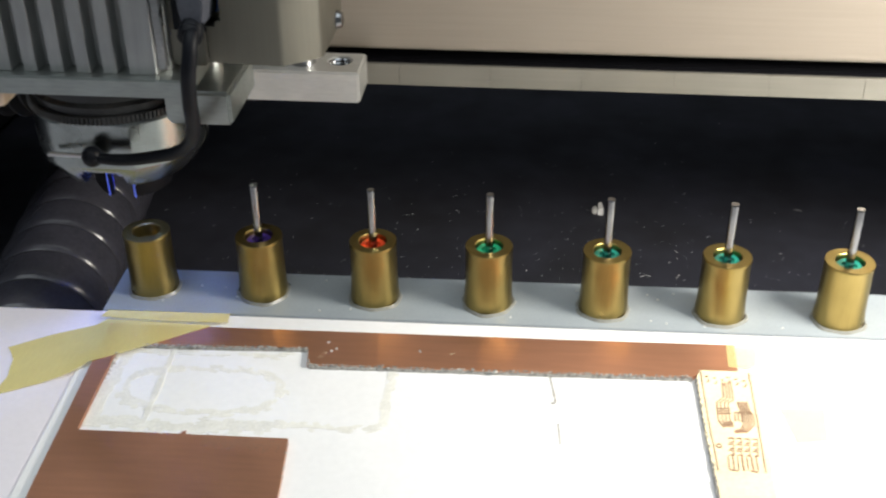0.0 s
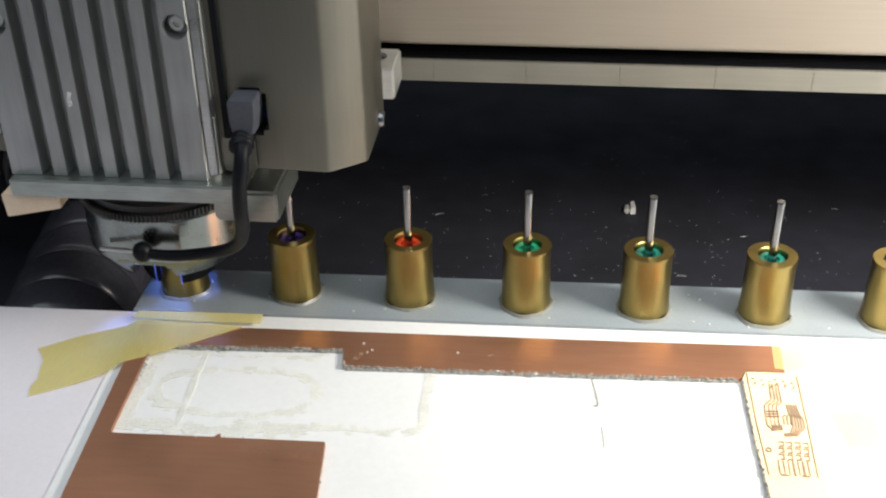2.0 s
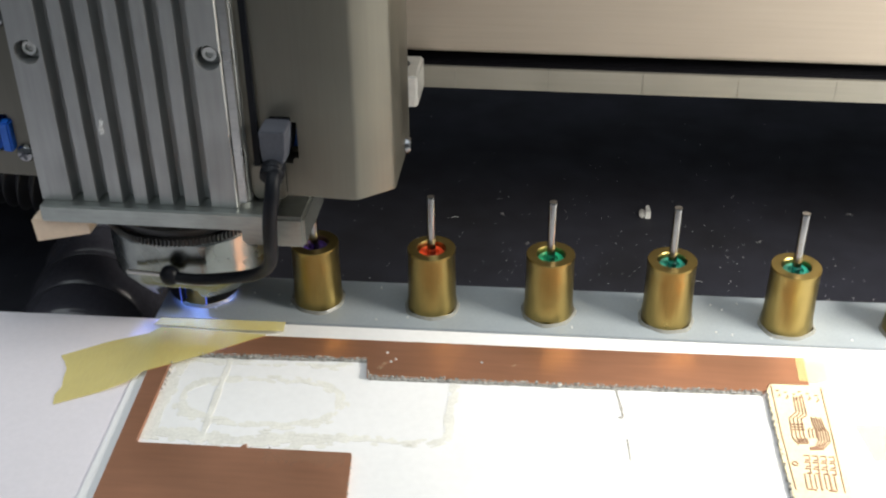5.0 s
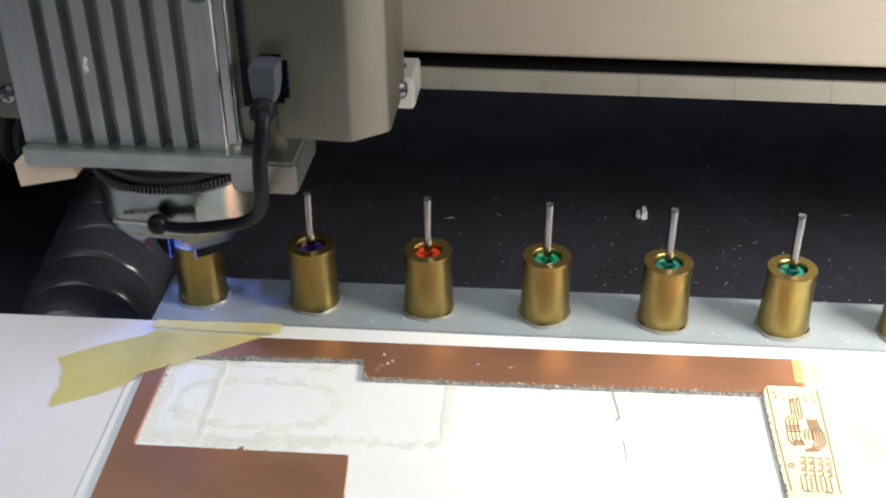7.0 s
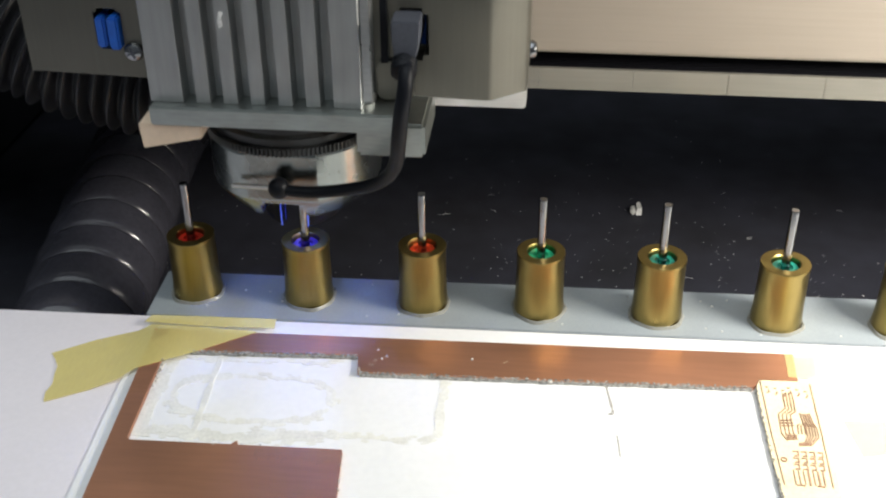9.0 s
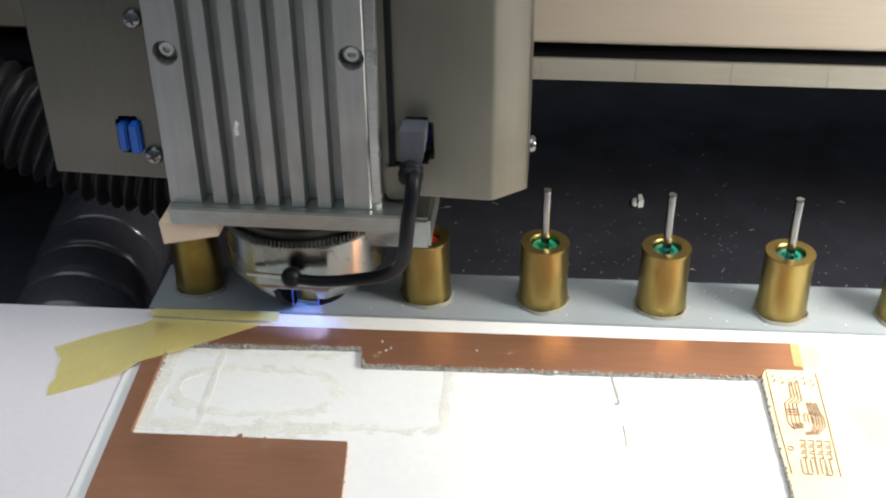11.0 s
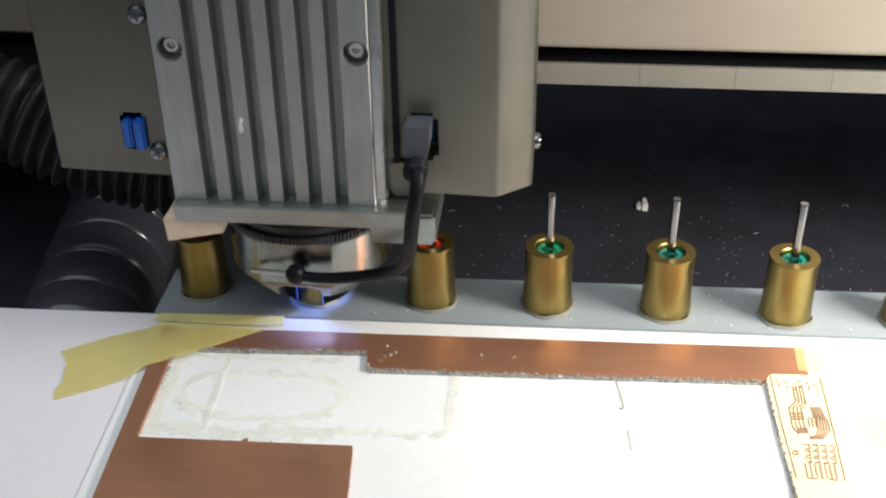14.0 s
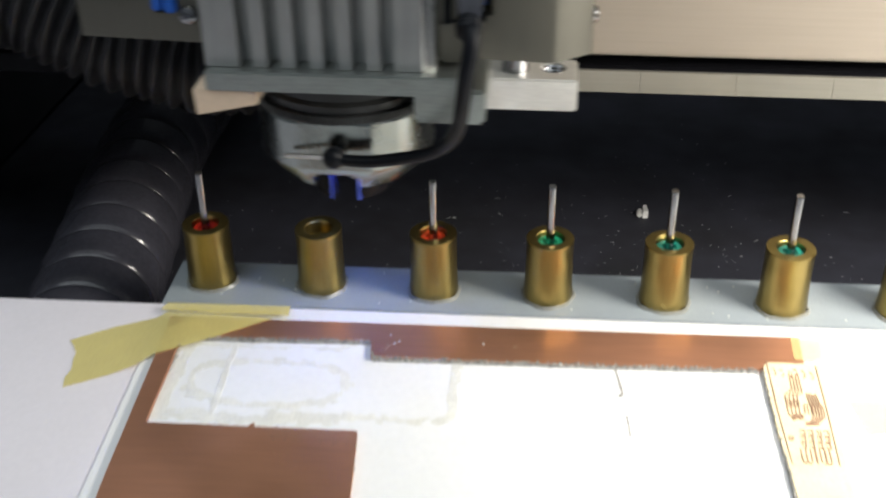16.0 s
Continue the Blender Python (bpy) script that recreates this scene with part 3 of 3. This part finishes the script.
def spindle_head():
    h = thing("spindle_head", "milling spindle head with ribbed aluminium block and steel cover", "milling head", pose(SLOT, 0, 0))

    # ribbed block
    y0, yb = -0.0462, -0.0300
    outline = [(-0.0335, yb), (-0.0335, y0 + 0.001), (-0.0330, y0)]
    for k in range(6):
        c = -0.0210 + 0.00835 * k
        outline += [(c - 0.0021, y0), (c - 0.0017, y0 + 0.0057), (c + 0.0017, y0 + 0.0057), (c + 0.0021, y0)]
    outline += [(0.0310, y0), (0.0314, y0 + 0.0004), (0.0314, y0 + 0.0035), (0.0341, y0 + 0.0050), (0.0345, y0 + 0.0058), (0.0345, yb)]
    sink = part("heat_sink", prism(bmesh.new(), outline, 0.0631, 0.21), SINK, h, "ribbed grey aluminium block")
    holes = bmesh.new()
    for x in (-0.0279, 0.0274):
        front_lathe(holes, [(0.0034, -0.0048), (0.0039, 0.0), (0.0039, 0.004)], x, y0, 0.1135, 32)
    carve(sink, holes)
    for x in (-0.0279, 0.0274):
        part("cap_screw", cap_screw(bmesh.new(), x, y0 + 0.0048, 0.1139, 0.0025, 0.0025), BRIGHT, sink, "recessed steel cap screw")
    chip = [(-0.0064, 0.0), (-0.0052, 0.0008), (-0.0056, 0.003), (-0.0048, 0.0048), (-0.0060, 0.0052), (-0.0068, 0.002)]
    part("paint_chip", prism(bmesh.new(), chip, 0.0, 0.0002), DUST, sink, "small white paint mark").matrix_basis = Matrix.Translation((-0.0030, y0 - 0.0001, 0.0870)) @ FRONT
    part("side_rail", box(bmesh.new(), 0.0316, 0.0343, y0 + 0.0009, y0 + 0.0035, 0.0645, 0.21, 0.0003), ALU, sink)

    # flange under the block
    part("flange", box(bmesh.new(), -0.0329, 0.0412, -0.0499, 0.030, 0.0568, 0.0629, 0.0005), FLANGE, h, "machined aluminium flange")
    part("cream_pad", bmesh_front([(-0.0374, 0.0566), (-0.0368, 0.0482), (-0.0180, 0.0522), (-0.0180, 0.0566)], -0.0486, -0.022), CREAM, h, "cream plastic pad")
    part("index_block", box(bmesh.new(), 0.026, 0.0480, -0.0300, 0.002, 0.0388, 0.0505, 0.0011), FLANGE, h)
    part("index_post", lathe(bmesh.new(), [(0.005, 0.0505), (0.005, 0.0567)], 32, 0.034, -0.004), ALU, h)

    # toothed ring and nose
    teeth = bmesh.new()
    n, rings = 4 * 128, []
    for z, grow in ((0.0386, 0.0), (0.0386, 1.0), (0.0412, 1.0), (0.0412, 0.0)):
        ring = []
        for k in range(n):
            r = (0.0303 if k % 4 < 2 else 0.0292) if grow else 0.020
            a = 2 * math.pi * k / n
            ring.append(teeth.verts.new((r * math.cos(a), r * math.sin(a) - 0.003, z)))
        rings.append(ring)
    for a, b in zip(rings, rings[1:] + rings[:1]):
        for k in range(n):
            teeth.faces.new((a[k], a[(k + 1) % n], b[(k + 1) % n], b[k]))
    part("toothed_ring", teeth, TEETH, h, "black toothed ring")
    part("nose_neck", lathe(bmesh.new(), [(0.0284, 0.0413), (0.0284, 0.0440), (0.0270, 0.0452), (0.0270, 0.0567)], 64, 0, -0.003), GEAR, h, "dark smooth hub above the toothed ring")

    def flats(a, z):
        step = math.radians(180)
        offs = [(a - math.radians(c) + step / 2) % step - step / 2 for c in (-91, -56)]
        return min(1.0, 0.905 / max(0.05, math.cos(offs[0])), 0.985 / max(0.05, math.cos(offs[1])))

    nose = lathe(bmesh.new(), [(0.0290, 0.0384), (0.0294, 0.0372), (0.0294, 0.0212), (0.0289, 0.0200), (0.0236, 0.0130), (0.0228, 0.0122), (0.0150, 0.0122), (0.0148, 0.016), (0.0148, 0.038), (0.010, 0.0384)], 144, 0, -0.003, flats)
    nose = part("nose", nose, NOSE, h, "bright faceted aluminium nose")
    carve(nose, box(bmesh.new(), -0.0085, 0.0068, -0.05, -0.010, 0.0, 0.0188, 0.0015))
    nose.data.set_sharp_from_angle(angle=radians(15))
    # dark foot with a slot at the front
    foot = bmesh.new()
    steps, gap, mid = 60, math.radians(20), math.radians(-92)
    levels = [(0.0139, 0.030), (0.0143, 0.012), (0.0141, 0.004), (0.0130, 0.0012), (0.0120, 0.0010), (0.0116, 0.0016), (0.0116, 0.030)]
    cols = []
    for k in range(steps + 1):
        a = mid + gap + (2 * math.pi - 2 * gap) * k / steps
        cols.append([foot.verts.new((r * math.cos(a), r * math.sin(a), z)) for r, z in levels])
    for a, b in zip(cols, cols[1:]):
        for k in range(len(levels)):
            foot.faces.new((a[k], a[(k + 1) % len(levels)], b[(k + 1) % len(levels)], b[k]))
    foot.faces.new(cols[0])
    foot.faces.new(cols[-1])
    part("depth_foot", foot, CUP_AND_SHADE, h, "black slotted foot round the collet")
    # added layer whose blue stands in for lamp light on the foot's inner wall
    liner, cols = bmesh.new(), []
    for k in range(steps + 1):
        a = mid + gap + (2 * math.pi - 2 * gap) * k / steps
        cols.append([liner.verts.new((r * math.cos(a), r * math.sin(a), z)) for r, z in ((0.01155, 0.0022), (0.01155, 0.0298), (0.0112, 0.0298), (0.0112, 0.0022))])
    for a, b in zip(cols, cols[1:]):
        for k in range(4):
            liner.faces.new((a[k], a[(k + 1) % 4], b[(k + 1) % 4], b[k]))
    liner.faces.new(cols[0])
    liner.faces.new(cols[-1])
    part("foot_lit_inside", liner, LIT_INSIDE, h, "blue layer painted as lamp light inside the foot")
    # added glowing strips imitate the blue lamps' reflection on both slot edges
    for sign in (-1, 1):
        a = mid + sign * gap * 0.985
        edge = sweep(bmesh.new(), [Vector((0.0142 * math.cos(a), 0.0142 * math.sin(a), z)) for z in (0.0015, 0.008, 0.0175)], 0.0002, 8)
        part("edge_reflection", edge, EDGE_REFLECTION, h, "blue lamp reflection painted on the slot's edge")
    part("collet", lathe(bmesh.new(), [(0.0018, 0.0262), (0.0045, 0.0265), (0.0055, 0.030), (0.0055, 0.0403), (0.0018, 0.0403)], 32, closed=True), STEEL, h)
    for a in (-150, -76, 20, 110):
        x, y = 0.0102 * math.cos(radians(a)), 0.0098 * math.sin(radians(a))
        part("led", lathe(bmesh.new(), [(0.0008, 0.0255), (0.0011, 0.0262), (0.0011, 0.029)], 10, x, y), LED, h, "glowing blue lamp")

    # cable with ball end, pin and plug
    part("pin", sweep(bmesh.new(), [Vector((-0.0155, -0.0318, 0.0272)), Vector((-0.002, -0.0345, 0.0283))], 0.0008, 10), ALU, h, "thin bright pin")
    ball = bmesh.new()
    bmesh.ops.create_uvsphere(ball, u_segments=28, v_segments=18, radius=0.0035, matrix=Matrix.LocRotScale((0.0006, -0.0346, 0.0283), None, (1.0, 1.0, 1.06)))
    part("ball_end", ball, RUBBER_AND_GAPS, h)
    cable = smooth_path([(0.0022, -0.035, 0.0282), (0.0075, -0.0357, 0.028), (0.0145, -0.0365, 0.0287), (0.0246, -0.038, 0.0311), (0.0327, -0.0405, 0.0345), (0.0386, -0.045, 0.0407), (0.0417, -0.05, 0.0484), (0.0432, -0.0545, 0.0576), (0.0444, -0.0565, 0.067), (0.0455, -0.056, 0.0737), (0.0457, -0.0535, 0.0781), (0.0455, -0.05, 0.0787)], 8)
    part("cable", sweep(bmesh.new(), cable, lambda w: 0.0019 + 0.0004 * min(1.0, w / 0.05), 16), RUBBER_AND_GAPS, h, "black rubber cable")

    # sheet-metal cover
    plan = [(-0.0725, 0.004), (-0.0725, -0.0385), (-0.0720, -0.0390), (0.0680, -0.0400), (0.0695, -0.0393), (0.0788, -0.0312), (0.0796, -0.0300), (0.0796, 0.004)]
    cbm = prism(bmesh.new(), plan, 0.0, 0.16)
    for v in cbm.verts:
        v.co.z += 0.0665 - 0.030 * (v.co.x + 0.0) if v.co.z < 0.01 else 0.0665
    cover = part("cover", cbm, SHEETM, h, "brushed stainless sheet cover")
    cut = bmesh.new()
    box(cut, 0.0405, 0.0508, -0.06, -0.030, 0.0765, 0.0925, 0.0018, 5)
    box(cut, -0.0497, -0.0413, -0.06, -0.030, 0.0765, 0.0893, 0.0012, 5)
    box(cut, -0.030, 0.038, -0.06, -0.0404, 0.05, 0.3)
    carve(cover, cut)
    part("hole_liner", box(bmesh.new(), 0.0407, 0.0506, -0.0312, -0.0302, 0.0767, 0.0923), BLUE, cover, "blue socket inside the opening")
    part("hole_liner", box(bmesh.new(), -0.0495, -0.0415, -0.0312, -0.0302, 0.0767, 0.0891), CUP_AND_SHADE, cover)
    sock = part("socket", box(bmesh.new(), -0.0492, -0.0462, -0.0405, -0.0313, 0.0772, 0.0868, 0.0006), BLUE, cover, "blue two-part connector")
    part("socket_half", box(bmesh.new(), -0.0452, -0.0418, -0.0415, -0.0313, 0.0770, 0.0872, 0.0006), BLUE, sock)
    for z in (0.0792, 0.0820, 0.0848):
        part("contact", box(bmesh.new(), -0.0461, -0.0453, -0.0390, -0.0320, z, z + 0.0014), CUP_AND_SHADE, sock)
    # solid black strip laid on the cover as the gap's shade
    part("gap_shade_strip", box(bmesh.new(), 0.0368, 0.0388, -0.0416, -0.0405, 0.0712, 0.21), RUBBER_AND_GAPS, cover, "black strip in place of the shaded gap beside the ribbed block")
    corner = [(0.0016 * math.cos(a), 0.0016 * math.sin(a)) for a in (radians(90 * q + 15 * k) for q in range(4) for k in range(7))]
    plate = [((0.0372 if x < 0 else 0.0446) + x, (0.0662 if z < 0 else 0.0748) + z) for x, z in corner]
    part("cover_tab", bmesh_front(plate, -0.0418, -0.0403), SHEETM, cover)
    # black plate behind the tab draws the shade of its cut
    part("tab_gap_shade", box(bmesh.new(), 0.0366, 0.0464, -0.0404, -0.0401, 0.0666, 0.0769), RUBBER_AND_GAPS, cover, "black plate showing as the shaded joint round the tab")
    plug = part("plug", bmesh_front([(0.0410, 0.0915), (0.0490, 0.0915), (0.0486, 0.0850), (0.0474, 0.0790), (0.0420, 0.0790), (0.0412, 0.0850)], -0.0490, -0.0314), PLUG, h, "dark grey moulded plug")
    part("plug_boot", lathe(bmesh.new(), [(0.0022, 0.0060), (0.0036, 0.0052), (0.0039, 0.0032), (0.0034, 0.0024), (0.0037, 0.0010), (0.0032, -0.0010)], 24, turn=Matrix.Translation((0.0446, -0.0470, 0.0795)) @ Matrix.Rotation(radians(115), 4, "X")), RUBBER_AND_GAPS, plug, "black ribbed cable boot")
    for x, z, r in ((-0.0385, 0.1215, 0.0029), (-0.0385, 0.0762, 0.0030)):
        s = part("cover_screw", front_lathe(bmesh.new(), [(r, 0.0), (r, 0.0006), (r * 0.8, 0.0016), (r * 0.4, 0.0021), (0.0001, 0.0022)], x, -0.0394, z, 24), STEEL, cover, "domed cross-head screw")
        for turn in (20, 110):
            slot = box(bmesh.new(), -r * 0.55, r * 0.55, -0.0003, 0.0003, -0.0002, 0.0001)
            part("cross_slot", slot, PLUG, s).matrix_basis = Matrix.Translation((x, -0.0417, z)) @ FRONT @ Matrix.Rotation(radians(turn), 4, "Z")
    side_screw = lathe(bmesh.new(), [(0.0030, 0.0), (0.0030, 0.0008), (0.0024, 0.0019), (0.0010, 0.0023)], 24, turn=Matrix.Translation((0.0797, -0.006, 0.0675)) @ Matrix.Rotation(radians(90), 4, "Y"))
    part("cover_screw", side_screw, STEEL, cover, "domed cross-head screw")

    # ribbed bellows behind the cover
    path = smooth_path([(-0.20, 0.026, 0.064), (-0.155, 0.026, 0.063), (-0.124, 0.026, 0.058), (-0.105, 0.026, 0.050), (-0.090, 0.026, 0.043), (-0.074, 0.026, 0.039), (-0.056, 0.026, 0.035), (-0.035, 0.026, 0.036)], 40)
    part("bellows", sweep(bmesh.new(), path, lambda w: 0.0180 + 0.0021 * math.cos(2 * math.pi * w / 0.0056), 32), BELLOWS, h, "dark ribbed bellows hose")
    return h


def carriage_bracket():
    c = thing("carriage_bracket", "bright aluminium bracket on the gantry carriage", "bracket", pose(SLOT, 0, 0))
    plate = part("plate", box(bmesh.new(), -0.02, 0.0780, 0.0400, 0.0606, 0.0627, 0.0753, 0.0007), BRIGHT, c)
    hx, hy = 0.0688, 0.0520
    carve(plate, lathe(bmesh.new(), [(0.0050, 0.066), (0.0050, 0.09)], 32, hx, hy))
    bm = bmesh.new()
    for k in range(5):
        z = 0.0675 + 0.0014 * k
        lathe(bm, [(0.0049, z), (0.0042, z + 0.0007), (0.0049, z + 0.0014)], 28, hx, hy, closed=True)
    part("thread", bm, STEEL, plate, "steel thread insert")
    part("stud", lathe(bmesh.new(), [(0.0050, 0.0754), (0.0050, 0.0805), (0.0044, 0.0812)], 28, 0.0547, 0.0495), STEEL, plate)
    part("back_plate", box(bmesh.new(), -0.05, 0.055, 0.0608, 0.0670, 0.0635, 0.20, 0.001), ALU, c)
    return c


room()
bed()
bed_dust()
BEAM_OB = beam()
vacuum_hose()
ON_TABLE = [table(), underlay(), glue_marks(), copper_board(), tape(),
            tape_scrap([(217, -22.6), (229, -21.8), (228.4, -33), (222, -36), (216.4, -35.4)], 0.00172, "yellow tape scrap over the board corner", TAPE_THIN),
            tape_scrap([(231, -55), (246, -54), (244, -70), (234, -72)], 0.0001, "yellow tape scrap on the backing board", TAPE_THIN),
            tape_scrap([(-13, -24.6), (-11.5, -20.2), (12, -19.3), (35, -18.7), (35.4, -24.4), (12, -25.4)], 0.0019, "narrow yellow tape along the rear edge of the board", TAPE), tool_rack()]
TOOLS = [milling_tool(k, ring, label) for k, (ring, label) in enumerate((
    ("red", "steel milling tool with a red depth ring"), ("purple", "steel milling tool with a purple depth ring"),
    ("orange", "steel milling tool with an orange-red depth ring"), ("green", "steel milling tool with a bright green depth ring"),
    ("teal", "steel milling tool with a teal depth ring"), ("teal", "steel milling tool with a teal depth ring"), ("teal", "steel milling tool with a teal depth ring")))]
HEAD_OB = spindle_head()
BRACKET = carriage_bracket()


def motions():
    lift = {t: z for t, x, z in HEAD}
    walk(HEAD_OB, [(t, pose(SLOT + x, 0, z)) for t, x, z in HEAD])
    walk(BRACKET, [(t, pose(SLOT + x, 0, 0)) for t, x, z in HEAD])
    for ob in ON_TABLE:
        m = ob.matrix_basis.copy()
        walk(ob, [(t, Matrix.Translation((0, y, 0)) @ m) for t, y in TABLE])
    for k, ob in enumerate(TOOLS):
        if k == 0:      # set down by the head, then left in its holder
            rows = [(t, pose(0, 0, lift[t])) for t in lift if t <= 5.3] + [(t, pose(0, y, 0)) for t, y in TABLE if t > 5.3]
        elif k == 1:    # picked up by the head
            rows = [(0.0, pose(SLOT, 0, 0)), (10.0, pose(SLOT, 0, 0))] + [(t, pose(SLOT + x, 0, z)) for t, x, z in HEAD if t >= 13.75]
        else:
            rows = [(t, pose(k * SLOT, y, 0)) for t, y in TABLE]
        walk(ob, rows)


motions()
